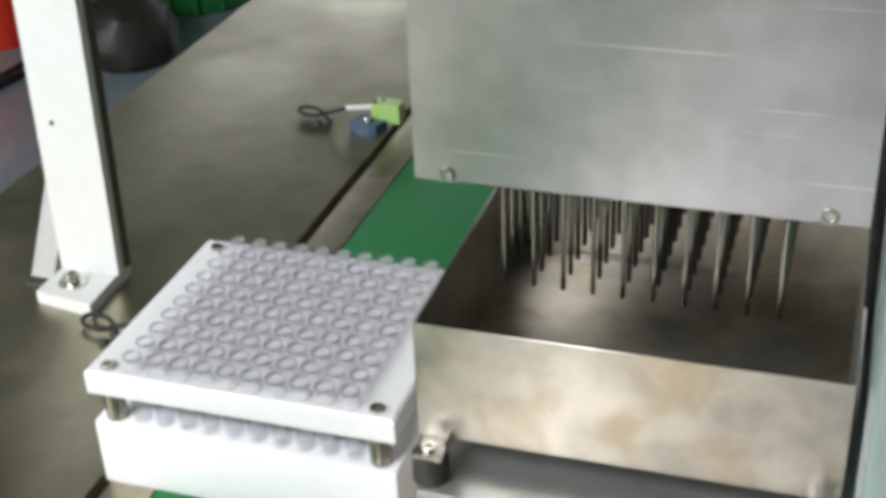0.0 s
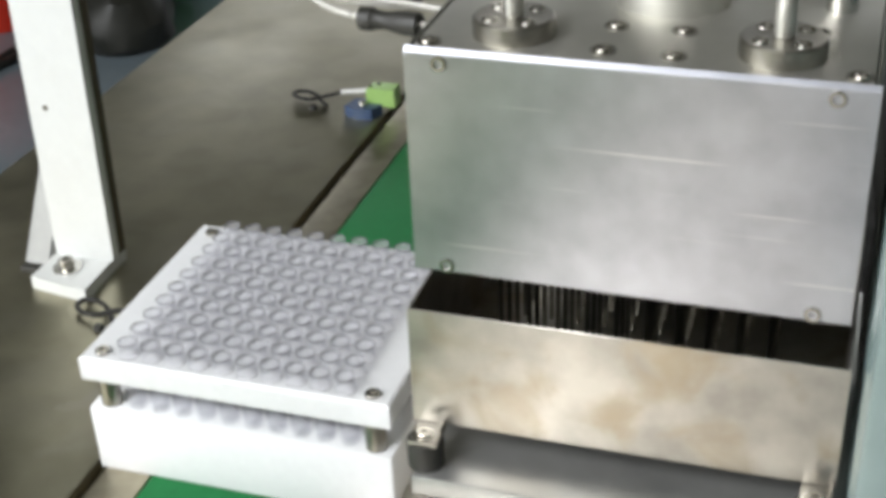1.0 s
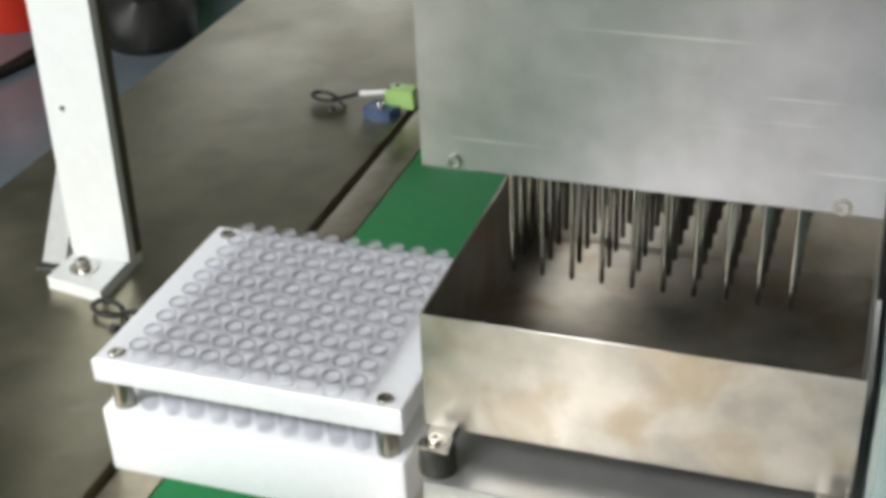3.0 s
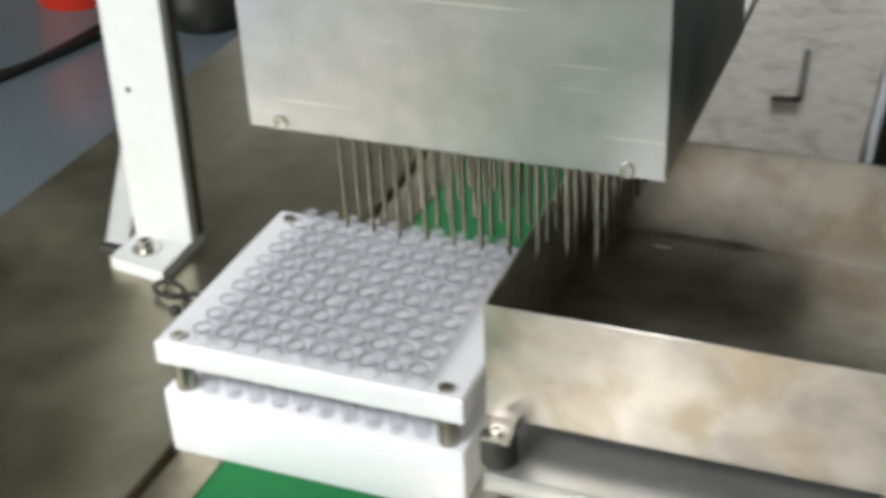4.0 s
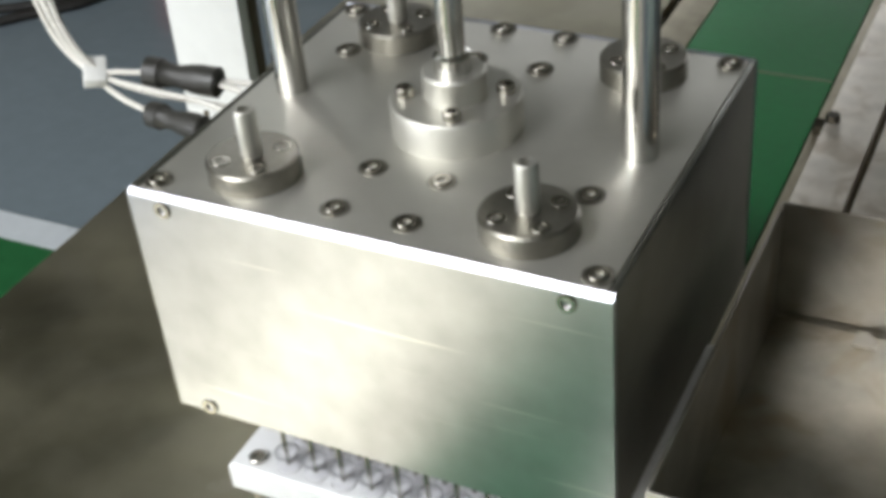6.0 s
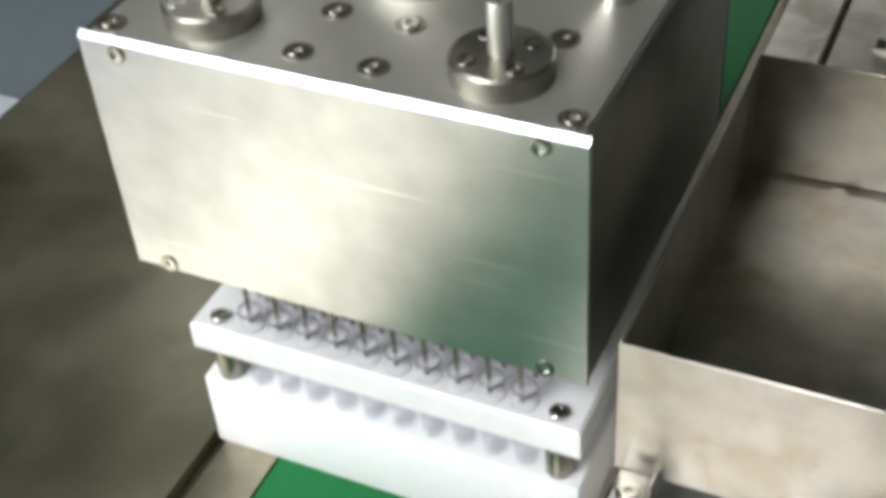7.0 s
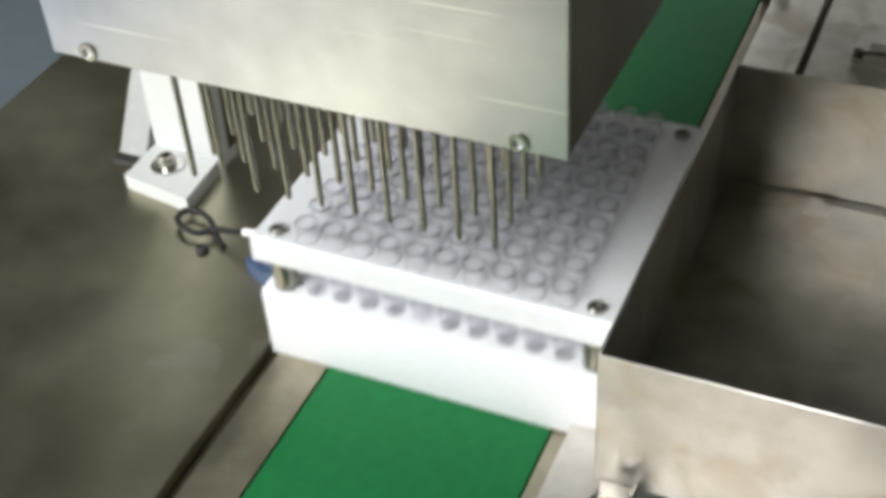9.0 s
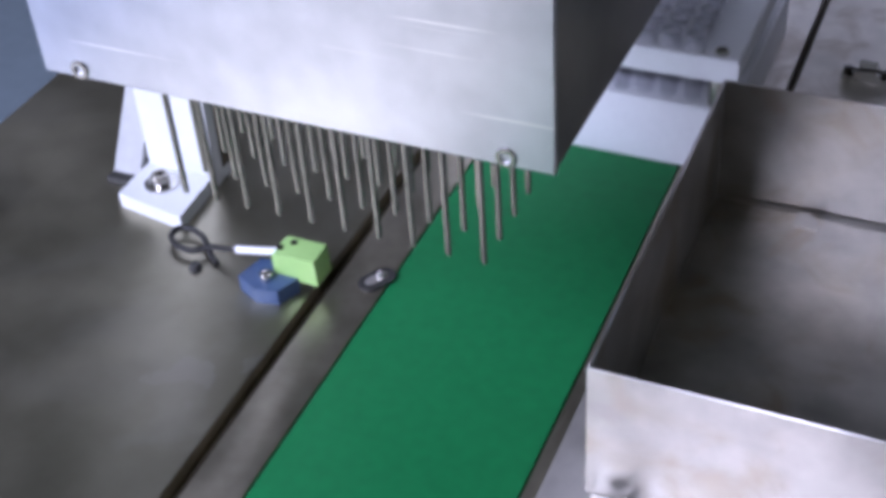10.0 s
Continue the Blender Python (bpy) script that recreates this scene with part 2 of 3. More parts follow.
def lathe(profile, n=24, bm=None, m=None):
    """A turned body from (radius, height) pairs, closed where the radius is nought."""
    own = bmesh.new()
    rings = []
    for r, z in profile:
        if r <= 1e-9:
            rings.append([own.verts.new((0, 0, z))])
        else:
            rings.append([own.verts.new((r * math.cos(2 * math.pi * k / n), r * math.sin(2 * math.pi * k / n), z)) for k in range(n)])
    for a, b in zip(rings, rings[1:]):
        for k in range(n):
            q = [a[k % len(a)], a[(k + 1) % len(a)], b[(k + 1) % len(b)], b[k % len(b)]]
            u = []
            for v in q:
                if v not in u:
                    u.append(v)
            if len(u) > 2:
                own.faces.new(u)
    if m is not None:
        bmesh.ops.transform(own, matrix=m, verts=own.verts)
    return merged(bm, own)


def tube(points, r, n=10, bm=None, close=True):
    """A round tube along a smooth curve through the points."""
    pts = [Vector(p) for p in points]
    fine = []
    for i in range(len(pts) - 1):
        p0, p1, p2, p3 = pts[max(i - 1, 0)], pts[i], pts[i + 1], pts[min(i + 2, len(pts) - 1)]
        for k in range(8):
            s = k / 8
            fine.append(0.5 * ((2 * p1) + (p2 - p0) * s + (2 * p0 - 5 * p1 + 4 * p2 - p3) * s * s + (3 * p1 - p0 - 3 * p2 + p3) * s ** 3))
    fine.append(pts[-1])
    own = bmesh.new()
    rings, up = [], Vector((0, 0, 1))
    for i, p in enumerate(fine):
        d = (fine[min(i + 1, len(fine) - 1)] - fine[max(i - 1, 0)]).normalized()
        side = d.cross(up)
        if side.length < 0.05:
            side = d.cross(Vector((1, 0, 0)))
        side.normalize()
        v = side.cross(d)
        up = v
        rings.append([own.verts.new(p + r * (math.cos(2 * math.pi * k / n) * side + math.sin(2 * math.pi * k / n) * v)) for k in range(n)])
    for a, b in zip(rings, rings[1:]):
        for k in range(n):
            own.faces.new([a[k], a[(k + 1) % n], b[(k + 1) % n], b[k]])
    if close:
        own.faces.new(list(reversed(rings[0])))
        own.faces.new(rings[-1])
    return merged(bm, own)


def cap_screw_profile(r, h):
    """Socket cap screw: knurled head with a deep socket."""
    return [(r, 0), (r, h * 0.85), (r * 0.9, h), (r * 0.55, h), (r * 0.5, h * 0.45), (0, h * 0.4)]


def prism(outline, axis, a, b, bm=None):
    """An outline of 2D points pushed along an axis from a to b."""
    own = bmesh.new()
    def place(u, v, w):
        return {"x": (w, u, v), "y": (u, w, v), "z": (u, v, w)}[axis]
    lo = [own.verts.new(place(u, v, a)) for u, v in outline]
    hi = [own.verts.new(place(u, v, b)) for u, v in outline]
    own.faces.new(list(reversed(lo)))
    own.faces.new(hi)
    for k in range(len(outline)):
        j = (k + 1) % len(outline)
        own.faces.new([lo[k], lo[j], hi[j], hi[k]])
    return merged(bm, own)


# ---- the hall ----
def structure(name, bm, material, label, category, smooth=0):
    return tagged(part(name, bm, material, smooth=smooth), label, category, kind="structure")


def hall():
    structure("floor", box(-7, -5, FLOOR_Z - 0.1, 6, 8, FLOOR_Z), M_FLOOR, "glossy blue-grey epoxy factory floor", "floor")
    structure("floor_zone", box(-7, 0.1, FLOOR_Z, -0.9, 1.106, FLOOR_Z + 0.004), M_GREENFLOOR, "dark green painted floor zone", "floor")
    structure("floor_line", box(-7, 1.107, FLOOR_Z, -0.9, 1.182, FLOOR_Z + 0.004), M_LINE, "white painted line on the factory floor", "floor line")
    structure("wall_north", box(-7, 8, FLOOR_Z, 6, 8.2, 2.8), M_WALL, "painted partition wall of the factory hall", "wall")
    structure("wall_west", box(-7.2, -5, FLOOR_Z, -7, 8, 2.8), M_DARKWALL, "dark side wall of the factory hall", "wall")
    structure("wall_east", box(6, -5, FLOOR_Z, 6.2, 8, 2.8), M_DARKWALL, "dark partition wall of the factory hall", "wall")
    structure("wall_south", box(-7, -5.2, FLOOR_Z, 6, -5, 2.8), M_WALL, "painted wall of the factory hall", "wall")
    structure("ceiling", box(-7, -5, 2.8, 6, 8, 2.9), M_CEIL, "pale ceiling of the factory hall", "ceiling")


# ---- bench and conveyor ----
BENCH_Z = 0.010


def bench():
    b = empty("workbench", pose(0, 0, 0))
    part("bench_top", box(-0.345, -1.5, BENCH_Z - 0.012, -0.0360, 1.9, BENCH_Z, 0.0012), M_BENCH, b, "dull stained stainless steel bench top")
    part("front_apron", box(-0.343, -1.498, -0.10, -0.337, 1.898, BENCH_Z - 0.013), M_BENCH, b)
    part("groove_bed", box(-0.0360, -1.5, BENCH_Z - 0.020, -0.0265, 1.9, BENCH_Z - 0.010), M_STRIPBED, b, "dark dirt-filled groove")
    part("guide_strip", box(-0.0265, -1.5, BENCH_Z - 0.012, 0.0055, 1.9, BENCH_Z + 0.0005, 0.001), M_STRIP, b, "narrow worn steel guide strip")
    part("inner_strip", box(0.1410, -1.5, BENCH_Z - 0.012, 0.1505, 1.9, BENCH_Z - 0.001, 0.0008), M_STRIP, b)
    part("side_rail", box(0.1515, -1.5, BENCH_Z - 0.012, 0.1895, 1.9, BENCH_Z + 0.010, 0.0015), M_PLATE, b, "pale milled metal side rail")
    part("groove_bed", box(0.1895, -1.5, BENCH_Z - 0.012, 0.1955, 1.9, BENCH_Z - 0.002), M_STRIPBED, b, "dark groove")
    part("side_plate", prism([(0.1955, -1.5), (0.4270, -1.5), (0.4270, 0.235), (0.3450, 0.235), (0.3450, 1.9), (0.1955, 1.9)], "z", BENCH_Z - 0.012, BENCH_Z + 0.010), M_PLATE, b, "pale milled metal plate with rust stains")
    for x in (-0.32, 0.24):
        for y in (-1.4, 1.7):
            part("leg", box(x, y, FLOOR_Z, x + 0.05, y + 0.05, BENCH_Z - 0.03, 0.002), M_BENCH, b)
    for y in (-1.4, 1.7):
        part("cross_beam", box(-0.335, y, -0.07, 0.295, y + 0.04, BENCH_Z - 0.021, 0.002), M_BENCH, b)
    tagged(b, "long stainless steel machine bench with a conveyor slot", "bench")

    c = empty("conveyor", pose(0, 0, 0))
    part("belt", box(0.0065, -1.5, BENCH_Z - 0.006, 0.1400, 1.9, BENCH_Z, 0.0008), M_BELT, c, "smooth green conveyor belt")
    part("belt_seam", box(0.0075, 0.6245, BENCH_Z, 0.139, 0.626, BENCH_Z + 0.0004), M_STRIP, c, "thin pale joint across the belt")
    part("slider_bed", box(0.0065, -1.5, BENCH_Z - 0.016, 0.1400, 1.9, BENCH_Z - 0.0065), M_STRIP, c)
    tagged(c, "flat green conveyor belt set into the bench", "conveyor")


# ---- the rack and its vials ----
PITCH, PITCH_Y, N = 0.016, 0.0167, 10
PLATE = (-0.0308, -0.0100, 0.1742, 0.1640)
PLATE_Z0, PLATE_Z1 = 0.0792, 0.0970
BLOCK_Z1 = 0.0590
VIAL_R, VIAL_TOP = 0.0062, 0.1080


def pierced_plate():
    """A slab with a square field of round holes."""
    bm = bmesh.new()
    x0, y0, x1, y1 = PLATE
    seg = 16
    r = VIAL_R + 0.0001
    hx, hy = PITCH / 2, PITCH_Y / 2
    grid = {}

    def vert(x, y, z):
        k = (round(x * 1e6), round(y * 1e6), round(z * 1e6))
        if k not in grid:
            grid[k] = bm.verts.new((x, y, z))
        return grid[k]
    for i in range(N):
        for j in range(N):
            cx, cy = i * PITCH, j * PITCH_Y
            ring, edge = [], []
            for k in range(seg):
                a = 2 * math.pi * k / seg
                c, s = math.cos(a), math.sin(a)
                q = 1 / max(abs(c), abs(s))
                ring.append((cx + r * c, cy + r * s))
                edge.append((cx + hx * q * c, cy + hy * q * s))
            for k in range(seg):
                l = (k + 1) % seg
                for z in (PLATE_Z0, PLATE_Z1):
                    bm.faces.new([vert(*edge[k], z), vert(*edge[l], z), vert(*ring[l], z), vert(*ring[k], z)])
                bm.faces.new([vert(*ring[k], PLATE_Z0), vert(*ring[l], PLATE_Z0), vert(*ring[l], PLATE_Z1), vert(*ring[k], PLATE_Z1)])
    f0, f1, g0, g1 = -hx, (N - 1) * PITCH + hx, -hy, (N - 1) * PITCH_Y + hy
    # margins round the field of holes, with a small chamfer at the rim
    c = 0.0015
    for z, zc in ((PLATE_Z1, PLATE_Z1 - c), (PLATE_Z0, PLATE_Z0 + c)):
        inner = [vert(f0, g0, z), vert(f1, g0, z), vert(f1, g1, z), vert(f0, g1, z)]
        outer = [bm.verts.new((x0 + c, y0 + c, z)), bm.verts.new((x1 - c, y0 + c, z)), bm.verts.new((x1 - c, y1 - c, z)), bm.verts.new((x0 + c, y1 - c, z))]
        skirt = [bm.verts.new((x0, y0, zc)), bm.verts.new((x1, y0, zc)), bm.verts.new((x1, y1, zc)), bm.verts.new((x0, y1, zc))]
        for k in range(4):
            l = (k + 1) % 4
            bm.faces.new([outer[k], outer[l], inner[l], inner[k]])
            bm.faces.new([outer[k], outer[l], skirt[l], skirt[k]])
        if z == PLATE_Z1:
            top = skirt
    for k in range(4):
        l = (k + 1) % 4
        bm.faces.new([top[k], top[l], skirt[l], skirt[k]])
    return bm


def rack():
    t = empty("vial_rack", pose(0, 0, 0))
    part("upper_plate", pierced_plate(), M_RACK, t, "white plastic plate with a hundred holes", smooth=35)
    part("lower_block", box(PLATE[0] + 0.0005, PLATE[1], BENCH_Z, PLATE[2] - 0.0005, PLATE[3], BLOCK_Z1, 0.0018, 2), M_RACK, t, "solid white plastic base block")
    for x in (-0.0177, 0.1611):
        for y in (-0.0015, 0.1520):
            part("spacer", lathe([(0, BLOCK_Z1), (0.0062, BLOCK_Z1), (0.0066, BLOCK_Z1 + 0.001), (0.0066, PLATE_Z0 - 0.001), (0.0062, PLATE_Z0), (0, PLATE_Z0)], 24), M_FLANGE, t, "dark steel spacer", at=pose(x, y, 0))
            part("screw", lathe(cap_screw_profile(0.0046, 0.0026), 20), M_SCREW, t, "steel socket screw", at=pose(x, y, PLATE_Z1))
    tagged(t, "white plastic two-tier rack full of vials on the green belt", "rack")
    return t


def vials():
    """One clear vial, then copies in every hole."""
    base = BLOCK_Z1
    hgt = VIAL_TOP - base
    w = 0.0006
    first = empty("vial", pose(0, 0, base))
    part("tube", lathe([(0, 0), (VIAL_R - 0.001, 0), (VIAL_R - 0.0002, 0.0012), (VIAL_R - 0.0002, hgt - 0.0016), (VIAL_R - 0.0002 - w, hgt - 0.0016),
                        (VIAL_R - w - 0.0002, 0.004), (VIAL_R - w - 0.0016, 0.0026), (0, 0.0022)], 20), M_VIAL, first)
    part("rim", lathe([(VIAL_R - w, hgt - 0.0015), (VIAL_R - 0.0001, hgt - 0.0015), (VIAL_R, hgt - 0.0012), (VIAL_R - 0.0001, hgt - 0.0007), (VIAL_R - w, hgt - 0.0007), (VIAL_R - w, hgt - 0.0015)], 20), M_RIM, first)
    part("insert", lathe([(0, hgt - 0.030), (VIAL_R - 0.0003, hgt - 0.030), (VIAL_R - 0.0003, hgt - 0.0106), (0, hgt - 0.0106)], 18), M_FILL, first, "white plastic insert")
    part("film", lathe([(0, hgt - 0.0024), (VIAL_R - 0.0008, hgt - 0.0024), (VIAL_R - 0.0008, hgt - 0.0018), (0, hgt - 0.0018)], 18), M_FILM, first, "milky film under the rim")
    tagged(first, "clear plastic vial with white insert in the rack", "vial", "vials in the rack")
    made = [(first, 0, 0)]
    for i in range(N):
        for j in range(N):
            if i or j:
                made.append((copy_thing(first, pose(i * PITCH, j * PITCH_Y, base)), i * PITCH, j * PITCH_Y))
    return made, base


# ---- the filling head ----
HW, HD0, HD1, HH = 0.1117, -0.0197, 0.1765, 0.1252
NEEDLE = 0.067


def head():
    h = empty("filling_head", pose(0.309, 0, 0.259))
    t = 0.0032
    part("front_panel", prism([(HD0, 0.001), (HD0 + 0.001, 0), (HD0 + t, 0), (HD0 + t, HH + 0.0003), (HD0 + 0.0022, HH + 0.0003), (HD0, HH - 0.0022)], "x", -HW, HW), M_HEAD, h, "scratched brushed aluminium front panel")
    part("back_panel", box(-HW, HD1 - t, 0, HW, HD1, HH, 0.0018), M_HEAD, h)
    part("side_panel", box(-HW, HD0 + t + 0.0002, 0, -HW + t, HD1 - t - 0.0002, HH, 0.0018), M_SIDE, h, "dull aluminium side panel with its shade in the colour")
    part("side_panel", box(HW - t, HD0 + t + 0.0002, 0, HW, HD1 - t - 0.0002, HH, 0.0018), M_SIDE, h, "dull aluminium side panel with its shade in the colour")
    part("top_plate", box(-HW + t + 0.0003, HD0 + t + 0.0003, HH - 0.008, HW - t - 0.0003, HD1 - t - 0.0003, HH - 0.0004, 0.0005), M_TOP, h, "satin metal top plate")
    part("needle_plate", box(-HW + t + 0.0003, HD0 + t + 0.0003, 0.004, HW - t - 0.0003, HD1 - t - 0.0003, 0.012, 0.0005), M_FLANGE, h)
    # needles share one mesh
    first = part("needle", lathe([(0.00138, 0.006), (0.00138, -NEEDLE + 0.002), (0.0012, -NEEDLE), (0.0008, -NEEDLE), (0.0008, -NEEDLE + 0.006), (0, -NEEDLE + 0.006)], 10), M_NEEDLE, h)
    for i in range(N):
        for j in range(N):
            m = pose((i - 4.5) * PITCH + 0.0015, j * PITCH_Y + 0.0007, 0)
            if i or j:
                ob = new("needle", first.data)
                ob.parent = h
                ob.matrix_basis = m
            else:
                first.matrix_basis = m
    top = HH - 0.0004
    screw = mesh_from(lathe(cap_screw_profile(0.0043, 0.0042), 18), "screw", M_SCREW)
    def put_screw(m, parent=h):
        ob = new("screw", screw)
        ob.parent = parent
        ob.matrix_basis = m
    for x in (-0.0938, 0.0934):
        for z in (0.0045, HH - 0.0070):
            put_screw(pose(x, HD0 + 0.0031, z, 90, 0, 0))
    mid = 0.0785
    # darker raised rings stand in for the shade in the screw counterbores
    shade_ring = mesh_from(lathe([(0.0036, -0.0012), (0.0036, 0.0001), (0.0056, 0.0001), (0.0056, 0.0007), (0.0064, 0.0007), (0.0066, -0.0012)], 24), "recess_shade_ring", M_FLANGE)
    for x, y in ((-0.1022, -0.087), (0.1018, -0.087), (0.1010, 0.089), (-0.1010, 0.089), (-0.0168, -0.0805), (0.0168, -0.0805), (-0.0168, -0.0475), (0.0168, -0.0475),
                 (-0.0168, 0.0905), (0.0170, 0.0905), (0.0176, 0.0570), (-0.0170, 0.0570), (0.0793, -0.0370), (-0.0823, 0.0470)):
        y += mid
        ring = new("recess_shade_ring", shade_ring)
        ring.parent = h
        ring.matrix_basis = pose(x, y, top)
        put_screw(pose(x, y, top - 0.0026))
    for x in (-0.0640, 0.0655):
        for y in (mid - 0.068, mid + 0.068):
            f = part("bushing_flange", lathe([(0, 0), (0.0205, 0), (0.0205, 0.009), (0.0195, 0.010), (0.0062, 0.010), (0, 0.010)], 40), M_FLANGE, h, "round dark turned steel flange", at=pose(x, y, top))
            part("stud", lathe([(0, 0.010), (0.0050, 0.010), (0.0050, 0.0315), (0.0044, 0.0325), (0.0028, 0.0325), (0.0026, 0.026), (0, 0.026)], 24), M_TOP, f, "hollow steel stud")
            for k in range(4):
                a = radians(45 + 90 * k)
                put_screw(pose(0.0135 * math.cos(a), 0.0135 * math.sin(a), 0.0062), f)
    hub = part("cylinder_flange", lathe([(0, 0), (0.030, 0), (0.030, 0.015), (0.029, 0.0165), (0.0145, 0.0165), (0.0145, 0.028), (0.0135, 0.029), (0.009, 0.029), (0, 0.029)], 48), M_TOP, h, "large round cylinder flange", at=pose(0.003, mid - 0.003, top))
    part("piston_rod", lathe([(0, 0.029), (0.0085, 0.029), (0.0085, 0.036), (0.0060, 0.037), (0.0060, 0.34), (0, 0.34)], 28), M_CHROME, hub, "bright piston rod")
    for k in range(4):
        a = radians(22 + 90 * k)
        put_screw(pose(0.0225 * math.cos(a), 0.0225 * math.sin(a), 0.0165), hub)
    for x, y in ((-0.0888, mid + 0.004), (0.0880, mid)):
        part("guide_column", lathe([(0, 0), (0.0078, 0), (0.0078, 0.36), (0, 0.36)], 32), M_CHROME, h, "polished steel guide column", at=pose(x, y, top))
    part("carriage_plate", box(-0.135, -0.055, 0, 0.135, 0.190, 0.018, 0.002), M_FLANGE, h, "dark metal carriage plate", at=pose(0, 0, top + 0.36))
    # pneumatic hoses at the left side
    side = -HW
    for a, b, r in (((-0.182, 0.087, 0.1165), (-0.140, 0.092, 0.1140), 0.0080), ((-0.170, 0.070, 0.1030), (-0.132, 0.064, 0.1040), 0.0068)):
        va, vb = Vector(a), Vector(b)
        d = vb - va
        m = Matrix.Translation(va) @ d.to_track_quat("Z", "X").to_matrix().to_4x4()
        ln = d.length
        part("hose_connector", lathe([(0, 0), (r * 0.8, 0), (r, 0.001), (r, ln * 0.22), (r * 0.85, ln * 0.25), (r * 0.72, ln * 0.45), (r * 0.9, ln * 0.6), (r, ln * 0.75), (r, ln - 0.001), (r * 0.8, ln), (0, ln)], 20), M_BLACK, h, "black plastic hose connector", at=m)
    for pts in (((side + 0.001, 0.100, 0.1120), (side - 0.012, 0.097, 0.1135), (-0.141, 0.0935, 0.1142)),
                ((side + 0.001, 0.088, 0.1110), (side - 0.012, 0.089, 0.1130), (-0.141, 0.0905, 0.1140)),
                ((side + 0.001, 0.060, 0.1030), (side - 0.010, 0.062, 0.1040), (-0.133, 0.0645, 0.1040)),
                ((side + 0.001, 0.074, 0.1080), (-0.145, 0.077, 0.1110), (-0.180, 0.078, 0.1120), (-0.2075, 0.0775, 0.1170), (-0.229, 0.080, 0.1390), (-0.245, 0.090, 0.1900), (-0.248, 0.110, 0.2700)),
                ((side + 0.001, 0.079, 0.1090), (-0.145, 0.081, 0.1080), (-0.180, 0.080, 0.1090), (-0.2080, 0.0800, 0.1155), (-0.233, 0.083, 0.1380), (-0.252, 0.094, 0.1900), (-0.254, 0.114, 0.2700)),
                ((-0.180, 0.0865, 0.1165), (-0.195, 0.082, 0.1165), (-0.2085, 0.079, 0.1185), (-0.226, 0.080, 0.1430), (-0.238, 0.089, 0.1920), (-0.242, 0.108, 0.2700)),
                ((-0.168, 0.070, 0.1030), (-0.190, 0.074, 0.1060), (-0.2075, 0.0765, 0.1145), (-0.236, 0.082, 0.1360), (-0.258, 0.096, 0.1880), (-0.262, 0.116, 0.2700))):
        part("hose", tube(pts, 0.0016, 10), M_TUBE, h, "white pneumatic hose")
    part("cable_tie", box(-0.006, -0.009, -0.003, 0.006, 0.009, 0.003, 0.001), M_SLEEVE, h, "white nylon cable tie", at=pose(-0.2085, 0.0780, 0.1165, 20, 10, 40))
    tagged(h, "brushed aluminium filling head with a field of steel needles", "filling head")
    return h


# ---- hopper on its stand ----
def hopper():
    x0, x1, y0, y1, z0, z1, t = 0.1963, 0.4235, -0.0295, 0.1880, 0.1075, 0.1803, 0.0014
    s = empty("hopper_stand", pose(0, 0, 0))
    part("base_plate", box(x0 + 0.0055, y0 - 0.0245, 0.0745, x1 + 0.006, y1 + 0.01, 0.0880, 0.0012), M_BASE, s, "grey machined base plate")
    part("pedestal", box(x0 + 0.01, y0 + 0.02, BENCH_Z + 0.010, x1 - 0.075, y1, 0.0745, 0.001), M_PLATE, s)
    for x in (x0 + 0.0105, x1 - 0.0095):
        for y in (y0 - 0.0115,):
            part("rubber_mount", lathe([(0, 0.088), (0.0098, 0.088), (0.0104, 0.0895), (0.0104, 0.1035), (0.0098, 0.1050), (0, 0.1050)], 28), M_BLACK, s, "black rubber mount", at=pose(x, y, 0))
    tagged(s, "metal base plate with black rubber mounts beside the conveyor", "stand")
    h = empty("hopper", pose(0, 0, 0))
    part("front_wall", box(x0, y0, z0, x1, y0 + t, z1, 0.0004, 1), M_HOPPER, h, "bent stainless sheet wall with heat tint")
    part("back_wall", box(x0, y1 - t, z0, x1, y1, z1, 0.0004, 1), M_HOPPER, h)
    part("side_wall", box(x0, y0 + t, z0, x0 + t, y1 - t, z1, 0.0004, 1), M_HOPPER, h)
    part("side_wall", box(x1 - t, y0 + t, z0, x1, y1 - t, z1, 0.0004, 1), M_HOPPER, h)
    part("bottom", box(x0 + t, y0 + t, z0, x1 - t, y1 - t, z0 + t), M_HOPPER, h, "stained sheet steel bottom")
    # weld bead at the back corner
    part("weld", tube(((x0 + 0.002, y1 - 0.003, z0 + 0.002), (x0 + 0.06, y1 - 0.003, z0 + 0.0022), (x0 + 0.11, y1 - 0.003, z0 + 0.002)), 0.0009, 8), M_HOPPER, h)
    part("inner_tab", prism([(0, 0), (0.012, 0), (0.012, 0.006), (0.006, 0.012), (0, 0.012)], "z", 0, 0.0016), M_HOPPER, h, "small welded tab", at=pose(0.241, 0.172, z0 + t))
    for x in (x0 + 0.0105, x1 - 0.0095):
        tab = part("foot_tab", box(-0.0075, -0.0075, 0, 0.0090, 0.0120, 0.0025, 0.0005), M_HOPPER, h, "bent steel foot tab", at=pose(x, y0 - 0.0120, 0.1052))
        part("tab_gusset", box(0.0070, 0.004, 0.0025, 0.0085, 0.0120, 0.0060, 0.0004), M_HOPPER, tab)
        part("screw", lathe([(0.0058, 0), (0.0058, 0.001), (0.0040, 0.0012), (0.0040, 0.0026), (0.0036, 0.003), (0.0022, 0.003), (0.0020, 0.0018), (0, 0.0016)], 20), M_SCREW, tab, at=pose(0, -0.001, 0.0025))
    tagged(h, "open stainless sheet hopper with heat-tinted walls on rubber mounts", "hopper")


